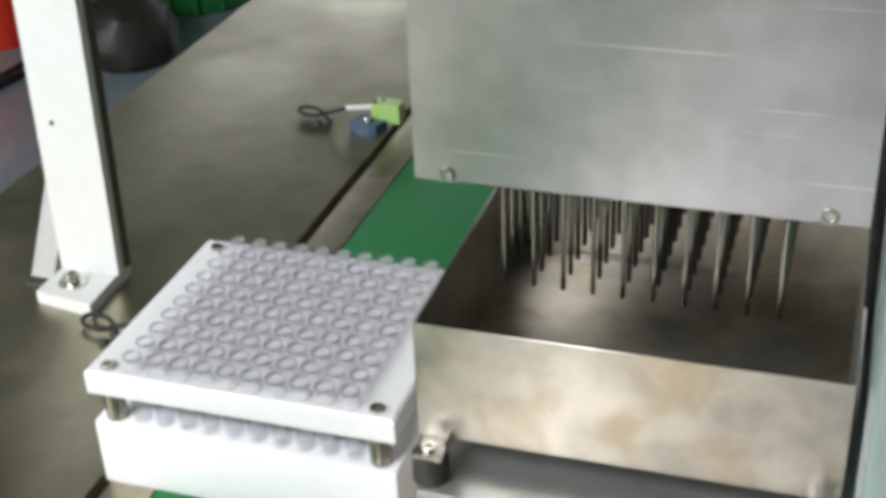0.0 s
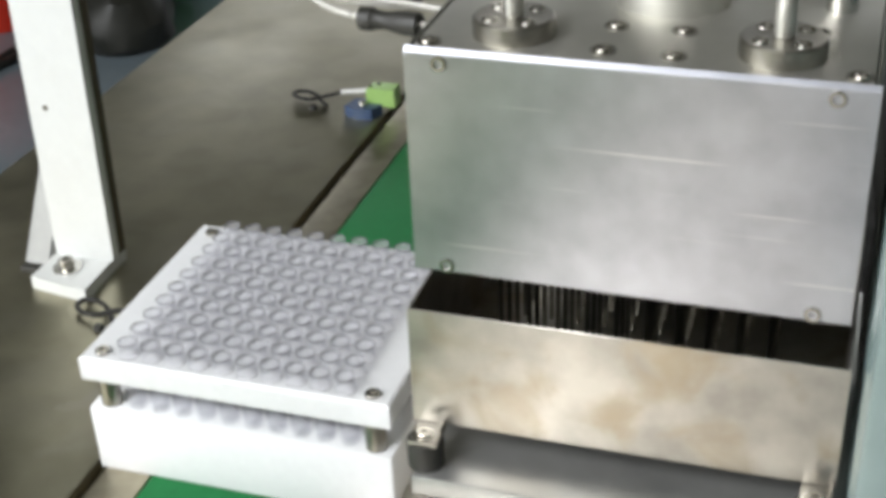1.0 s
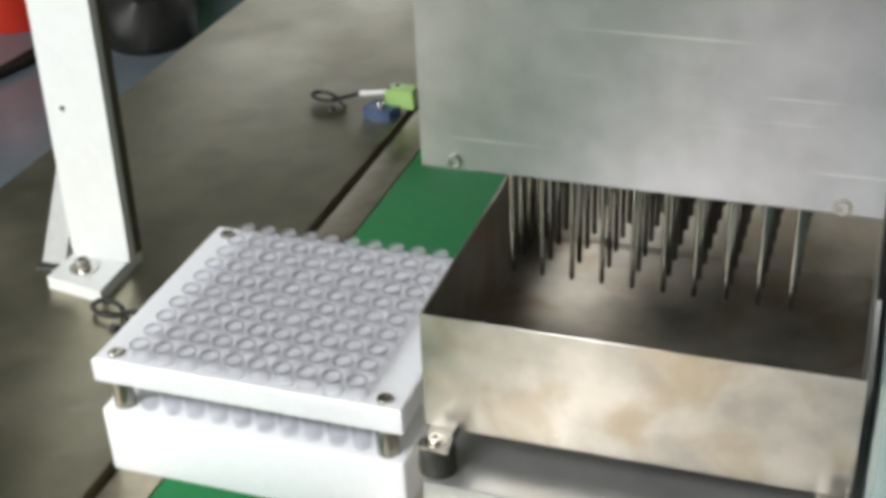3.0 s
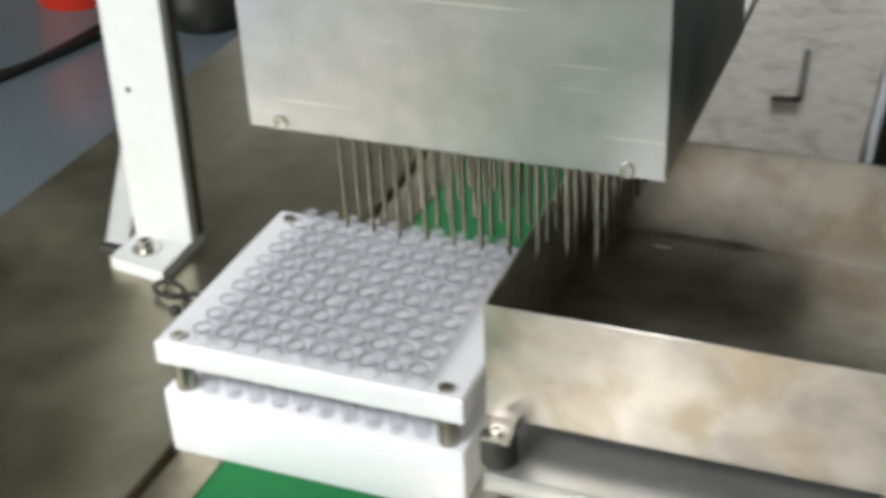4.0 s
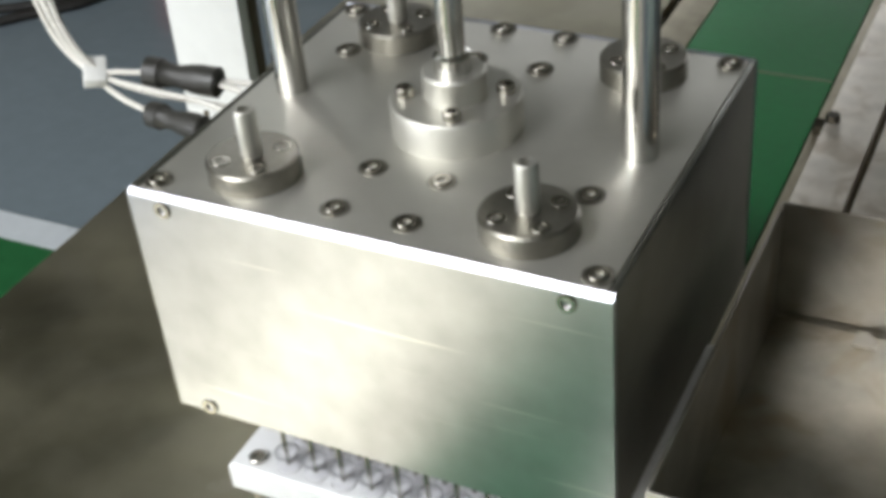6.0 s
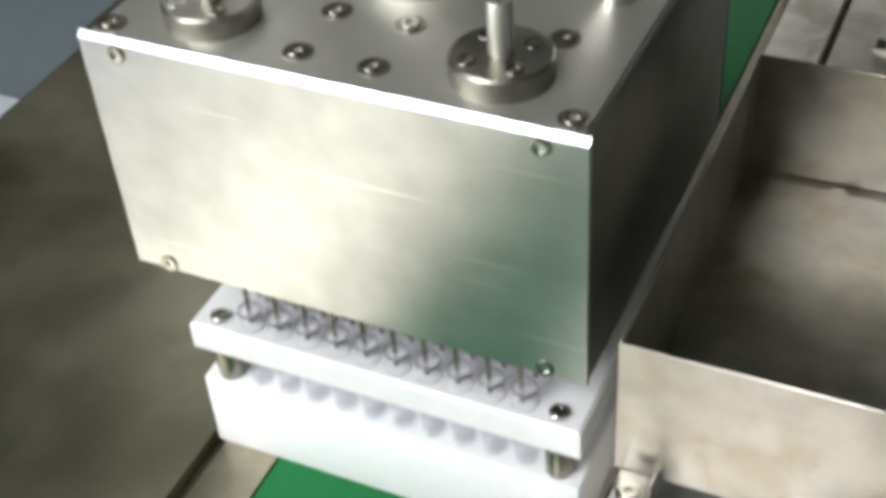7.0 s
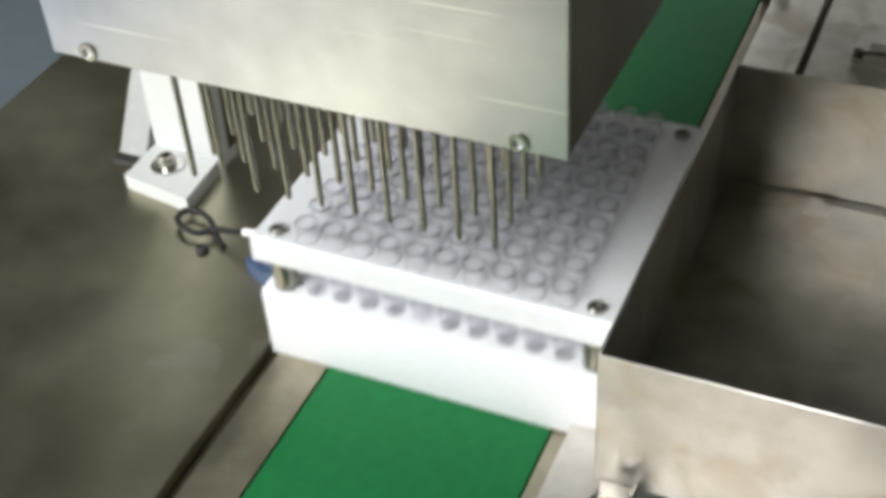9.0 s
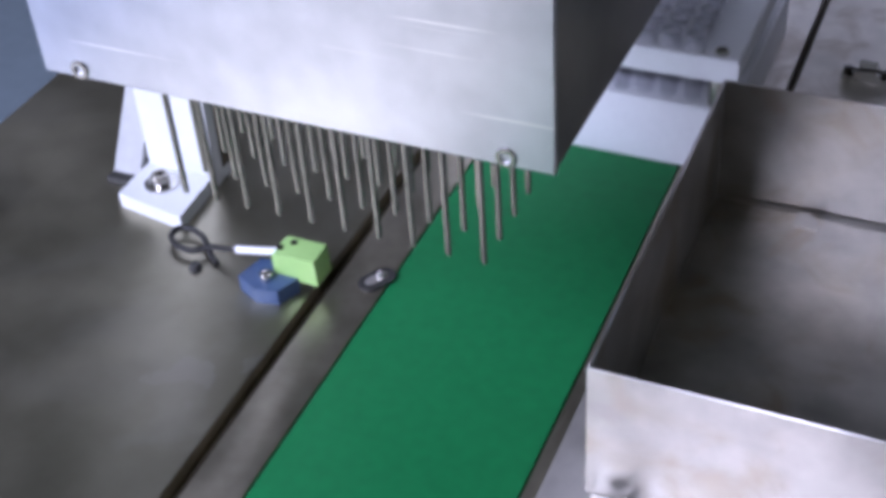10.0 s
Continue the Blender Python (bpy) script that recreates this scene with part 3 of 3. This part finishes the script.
# ---- brackets and sensors ----
def bracket():
    b = empty("support_bracket", pose(0, 0, 0))
    part("foot", prism([(-0.1992, 0.1750), (-0.1453, 0.1660), (-0.1478, 0.2120), (-0.1478, 0.2340), (-0.1992, 0.2340)], "z", BENCH_Z, BENCH_Z + 0.011), M_WHITE, b)
    bar = part("upright", prism([(-0.1985, BENCH_Z + 0.011), (-0.1455, BENCH_Z + 0.011), (-0.1320, 0.62), (-0.1850, 0.62)], "y", 0.2120, 0.2215), M_WHITE, b, "white painted flat bar")
    # rear layer of the upright, darker than its white front
    part("rear_bar", prism([(-0.1975, BENCH_Z + 0.011), (-0.1465, BENCH_Z + 0.011), (-0.1330, 0.62), (-0.1840, 0.62)], "y", 0.2217, 0.2335), M_STRIPBED, b, "dark rear layer of the upright")
    part("hole", lathe([(0, 0), (0.0022, 0), (0.0022, 0.0006), (0, 0.0006)], 16), M_STRIPBED, bar, "small dark screw hole", at=pose(-0.1805, 0.2120, 0.153, 90, 0, 0))
    # the brace is greyer than the white upright
    part("brace", prism([(0.198, BENCH_Z), (0.213, BENCH_Z), (0.306, 0.155), (0.296, 0.16)], "x", -0.2220, -0.2010), M_GREY, b, "sloping grey brace")
    part("brace_foot", box(-0.2235, 0.1935, BENCH_Z, -0.2005, 0.2030, BENCH_Z + 0.006, 0.0015), M_BLACK, b, "dark rubber foot")
    part("washer", lathe([(0, 0), (0.0115, 0), (0.0115, 0.0015), (0.0055, 0.0018), (0, 0.0018)], 28), M_CHROME, b, at=pose(-0.1767, 0.1935, BENCH_Z + 0.011))
    part("screw", lathe(cap_screw_profile(0.0062, 0.007), 20), M_SCREW, b, "steel socket screw", at=pose(-0.1767, 0.1935, BENCH_Z + 0.0128))
    tagged(b, "white painted upright bracket bolted to the steel bench", "bracket")
    p = empty("mounting_plate", pose(0, 0, 0))
    part("plate", box(-0.246, -0.098, BENCH_Z, -0.1700, -0.0295, BENCH_Z + 0.008, 0.0015), M_BENCH, p)
    part("washer", lathe([(0, 0), (0.011, 0), (0.011, 0.0015), (0, 0.0018)], 28), M_CHROME, p, at=pose(-0.1930, -0.0450, BENCH_Z + 0.008))
    part("screw", lathe(cap_screw_profile(0.0072, 0.008), 20), M_SCREW, p, at=pose(-0.1930, -0.0450, BENCH_Z + 0.0095))
    tagged(p, "flat steel mounting plate bolted to the bench", "plate")


def sensor():
    s = empty("sensor", pose(-0.0590, 0.1415, BENCH_Z))
    part("base", prism([(-0.020, -0.014), (-0.004, -0.022), (0.010, -0.019), (0.0165, -0.004), (0.010, 0.008), (-0.015, 0.006)], "z", 0, 0.011), M_BLUE, s, "dark blue plastic base")
    hous = part("housing", prism([(0.0, 0.009), (0.0, 0.025), (0.003, 0.027), (0.029, 0.027), (0.030, 0.008)], "y", -0.004, 0.014), M_LIME, s, "lime green plastic housing")
    for x, y in ((0.009, 0.009), (0.003, 0.002)):
        part("screw", lathe(cap_screw_profile(0.0022, 0.001), 14), M_DARKOX, hous, at=pose(x, y, 0.027))
    part("clamp_screw", lathe(cap_screw_profile(0.0042, 0.004), 18), M_CHROME, s, at=pose(-0.002, -0.010, 0.011))
    part("sleeve", tube(((0.0, 0.005, 0.021), (-0.014, 0.002, 0.020), (-0.028, 0.0, 0.019)), 0.0026, 12), M_SLEEVE, s, "white cable sleeve")
    part("cable", tube(((-0.027, 0.0, 0.019), (-0.040, 0.004, 0.013), (-0.0535, 0.008, 0.0075), (-0.0600, 0.005, 0.006), (-0.0660, 0.002, 0.006), (-0.0770, 0.004, 0.006), (-0.0855, 0.011, 0.006), (-0.0850, 0.019, 0.006),
                       (-0.0770, 0.0215, 0.006), (-0.0670, 0.018, 0.006), (-0.0600, 0.0125, 0.006), (-0.052, 0.005, 0.003), (-0.045, 0.000, 0.002)), 0.0020, 10), M_CABLE, s, "thin black looped cable")
    part("grommet", lathe([(0, 0), (0.0042, 0), (0.0042, 0.002), (0.0028, 0.0045), (0, 0.005)], 18), M_BLACK, s, at=pose(-0.0570, -0.007, 0))
    tagged(s, "lime green and blue sensor with looped black cable", "sensor", "belt sensors")
    copy_thing(s, pose(-0.0535, 0.5560, BENCH_Z))


def small_things():
    k = empty("slot_latch", pose(-0.0015, 0.1620, BENCH_Z + 0.0005, 0, 0, 58))
    outline = [(0.0075 * math.cos(a) + (0.005 if math.cos(a) > 0 else -0.005), 0.0075 * math.sin(a)) for a in (2 * math.pi * q / 28 for q in range(28))]
    part("washer_plate", prism(outline, "z", 0, 0.0022), M_BLACK, k, "dark oblong washer plate")
    part("insert", prism([(u * 0.66, v * 0.45) for u, v in outline], "z", 0.0022, 0.0030), M_PLATE, k, "pale worn metal insert")
    part("screw", lathe(cap_screw_profile(0.0030, 0.0024), 18), M_CHROME, k, at=pose(0.003, 0, 0.0030))
    tagged(k, "small dark slot with a bright screw beside the belt", "fitting")

    a = empty("hex_key", pose(0, 0, 0))
    bm = tube(((0.2525, 0.6120, 0.0231), (0.266, 0.6145, 0.0231), (0.2745, 0.6165, 0.0231), (0.2775, 0.6200, 0.0231), (0.2770, 0.629, 0.0231), (0.2735, 0.68, 0.0231), (0.2690, 0.736, 0.0231)), 0.0031, 6)
    part("rod", bm, M_DARKOX, a, smooth=20)
    tagged(a, "dark steel hex key lying on the metal plate", "hex key")

    r = empty("rail_bolt", pose(0, 0, 0))
    part("bolt_head", lathe([(0, 0), (0.0065, 0), (0.007, 0.001), (0.007, 0.008), (0.006, 0.009), (0, 0.009)], 6), M_DARKOX, r, at=pose(0.1515, 0.546, 0.0135, 0, -90, 0))
    part("lock_nut", lathe([(0, 0), (0.0055, 0), (0.0055, 0.006), (0, 0.006)], 6), M_DARKOX, r, at=pose(0.1565, 0.546, 0.020))
    tagged(r, "dark bolt at the edge of the side rail", "bolt")

    c = empty("hose_clip", pose(0.2400, 0.4690, BENCH_Z + 0.010))
    part("saddle", prism([(-0.017, 0), (0.017, 0), (0.017, 0.003), (0.009, 0.0035), (0.006, 0.010), (-0.006, 0.010), (-0.009, 0.0035), (-0.017, 0.003)], "y", -0.006, 0.006), M_CHROME, c, "bright bent steel saddle")
    for x in (-0.013, 0.013):
        part("screw", lathe(cap_screw_profile(0.0032, 0.004), 16), M_DARKOX, c, at=pose(x, 0, 0.003))
    part("wire", tube(((-0.016, 0.003, 0.005), (-0.004, -0.008, 0.011), (0.010, -0.009, 0.012), (0.028, -0.004, 0.008), (0.05, 0.004, 0.003)), 0.0012, 8), M_DARKOX, c)
    tagged(c, "small bright steel clip with a dark wire on the metal plate", "clip")

    f = empty("floor_bolt", pose(-0.3205, 0.1125, BENCH_Z))
    part("bolt_head", lathe([(0, 0), (0.003, 0), (0.0026, 0.0014), (0, 0.0018)], 16), M_CHROME, f)
    tagged(f, "small bright rivet in the bench top", "rivet")


def side_gear():
    """What stands at the right of the machine: the painted column and the dark cable duct."""
    p = empty("machine_column", pose(0, 0, 0))
    part("panel", box(0.4295, -0.10, FLOOR_Z, 0.472, 0.10, 0.335, 0.004), M_TEAL, p)
    tagged(p, "grey-green painted machine column beside the hopper", "column")
    d = empty("cable_duct", pose(0, 0, 0))
    part("trough", box(0.349, 0.24, -0.06, 0.56, 1.9, -0.045, 0.002), M_BIN, d)
    part("side", box(0.555, 0.24, -0.045, 0.56, 1.9, 0.05, 0.001), M_BIN, d)
    part("bracket_post", box(0.40, 0.30, FLOOR_Z, 0.44, 0.34, -0.06, 0.002), M_BIN, d)
    part("bracket_post", box(0.40, 1.50, FLOOR_Z, 0.44, 1.54, -0.06, 0.002), M_BIN, d)
    for k in range(6):
        x = 0.370 + 0.028 * k
        part("cable", tube(((x, 0.26, -0.038), (x + 0.01, 0.5, -0.036), (x - 0.008, 0.8, -0.038), (x + 0.006, 1.2, -0.036), (x, 1.88, -0.038)), 0.006, 8), M_CABLE, d)
    tagged(d, "black cable duct with dark cables beside the bench", "duct")


# ---- things on the hall floor ----
def floor_things():
    b = empty("bucket", pose(-2.146, 2.714, FLOOR_Z))
    part("body", lathe([(0, 0), (0.125, 0), (0.13, 0.01), (0.165, 0.33), (0.172, 0.335), (0.172, 0.35), (0.160, 0.35), (0.125, 0.02), (0, 0.015)], 40), M_RED, b)
    part("handle", tube(((0.17, 0, 0.33), (0.14, -0.12, 0.29), (0, -0.185, 0.27), (-0.14, -0.12, 0.29), (-0.17, 0, 0.33)), 0.004, 8), M_CHROME, b)
    tagged(b, "red plastic bucket on the glossy floor", "bucket")
    w = empty("refuse_sack", pose(-1.640, 2.640, FLOOR_Z))
    bm = lathe([(0, 0), (0.115, 0), (0.142, 0.03), (0.146, 0.09), (0.122, 0.16), (0.06, 0.20), (0.02, 0.212), (0, 0.213)], 28)
    for v in bm.verts:
        k = 1 + 0.09 * math.sin(5 * math.atan2(v.co.y, v.co.x) + 40 * v.co.z) * (v.co.z > 0.01)
        v.co.x, v.co.y = v.co.x * k, v.co.y * k
    part("bag", bm, M_BIN, w)
    part("tied_neck", lathe([(0.019, 0.210), (0.014, 0.220), (0.030, 0.248), (0.034, 0.256), (0.026, 0.254), (0, 0.224)], 20), M_BIN, w, "gathered plastic neck")
    tagged(w, "small black plastic sack tied shut on the floor", "sack")
    k = empty("storage_box", pose(-1.800, 2.760, FLOOR_Z))
    part("body", box(-0.11, -0.09, 0, 0.065, 0.09, 0.215, 0.012), M_BIN, k)
    part("lid", box(-0.115, -0.095, 0.215, 0.070, 0.095, 0.232, 0.006), M_BASE, k, "flat grey lid")
    tagged(k, "black plastic box with a flat grey lid on the floor", "box")
    g = empty("basket", pose(-1.722, 3.197, FLOOR_Z))
    part("body", lathe([(0, 0.0), (0.20, 0.0), (0.21, 0.01), (0.25, 0.30), (0.262, 0.305), (0.262, 0.325), (0.245, 0.325), (0.20, 0.02), (0, 0.015)], 36), M_CRATE, g)
    for k in range(18):
        a = 2 * math.pi * k / 18
        part("rib", box(-0.006, -0.003, 0.02, 0.006, 0.003, 0.30, 0.001), M_CRATE, g, at=pose(0.236 * math.cos(a), 0.236 * math.sin(a), 0, 0, 0, math.degrees(a) + 90))
    tagged(g, "green plastic basket on the floor", "basket")
    c = empty("power_cable", pose(0, 0, 0))
    z = FLOOR_Z + 0.014
    part("sheath", tube(((-1.92, 3.3, z), (-1.918, 2.449, z), (-1.977, 2.074, z), (-2.087, 1.928, z), (-2.243, 1.803, z), (-2.486, 1.88, z), (-2.66, 2.27, z), (-2.5, 3.0, z)), 0.013, 10), M_CABLE, c)
    tagged(c, "thick black cable lying on the factory floor", "cable")
    c2 = empty("power_cable", pose(0, 0, 0))
    part("sheath", tube(((-1.83, 3.3, z), (-1.872, 2.534, z), (-1.951, 2.178, z), (-2.070, 2.021, z), (-2.264, 1.894, z), (-3.0, 1.62, z), (-4.2, 1.5, z)), 0.012, 10), M_CABLE, c2)
    tagged(c2, "thick black cable lying on the factory floor", "cable")


hall()
bench()
hopper()
bracket()
sensor()
small_things()
side_gear()
floor_things()
RACK = rack()
VIALS, VIAL_BASE = vials()
HEAD = head()

# seconds, x of the head's middle, z of its lower edge; the gantry runs slightly askew to the bench
HEAD_ROWS = [
    (0.0, 0.3086, 0.2585), (0.4, 0.3086, 0.2555), (0.5, 0.3086, 0.243), (0.6, 0.3086, 0.2307), (0.8, 0.3086, 0.2141), (0.9, 0.3086, 0.2028), (1.0, 0.3086, 0.1964), (1.2, 0.3086, 0.1828), (1.3, 0.3086, 0.1755),
    (1.4, 0.3086, 0.1672), (1.95, 0.3086, 0.1666), (2.2, 0.3086, 0.1861), (2.7, 0.3086, 0.2391), (3.1, 0.3086, 0.2623), (3.35, 0.3086, 0.2628), (3.5, 0.2992, 0.2622), (3.6, 0.275, 0.2612), (3.8, 0.2236, 0.2602),
    (4.0, 0.1751, 0.2602), (4.2, 0.1233, 0.2606), (4.3, 0.0986, 0.2613), (4.4, 0.079, 0.262), (4.5, 0.0702, 0.262), (4.7, 0.0692, 0.261), (4.8, 0.0692, 0.256), (4.9, 0.0692, 0.242), (5.0, 0.0692, 0.225),
    (5.2, 0.0692, 0.198), (5.5, 0.0692, 0.1601), (5.8, 0.0692, 0.1422), (6.1, 0.0692, 0.1412), (7.0, 0.0692, 0.1412), (7.1, 0.0692, 0.1442), (7.2, 0.0692, 0.1592), (7.4, 0.0692, 0.1922), (7.5, 0.0692, 0.2042),
    (7.6, 0.0692, 0.2177), (7.8, 0.0692, 0.2478), (7.9, 0.0692, 0.2583), (8.05, 0.0692, 0.2628), (10.0, 0.0692, 0.2622),
]
# seconds, way that the rack has gone along the belt
RACK_ROWS = [(0.0, 0.0), (8.62, 0.0), (8.7, 0.007), (8.8, 0.033), (8.9, 0.058), (9.0, 0.081), (9.25, 0.143), (9.5, 0.213), (10.0, 0.348)]


def motions():
    walk(HEAD, [(t, pose(x, (x - 0.0760) * 0.020, z, 0, 0, -0.56)) for t, x, z in HEAD_ROWS])
    walk(RACK, [(t, pose(0, y, 0)) for t, y in RACK_ROWS])
    for ob, vx, vy in VIALS:
        walk(ob, [(t, pose(vx, vy + y, VIAL_BASE)) for t, y in RACK_ROWS])


motions()
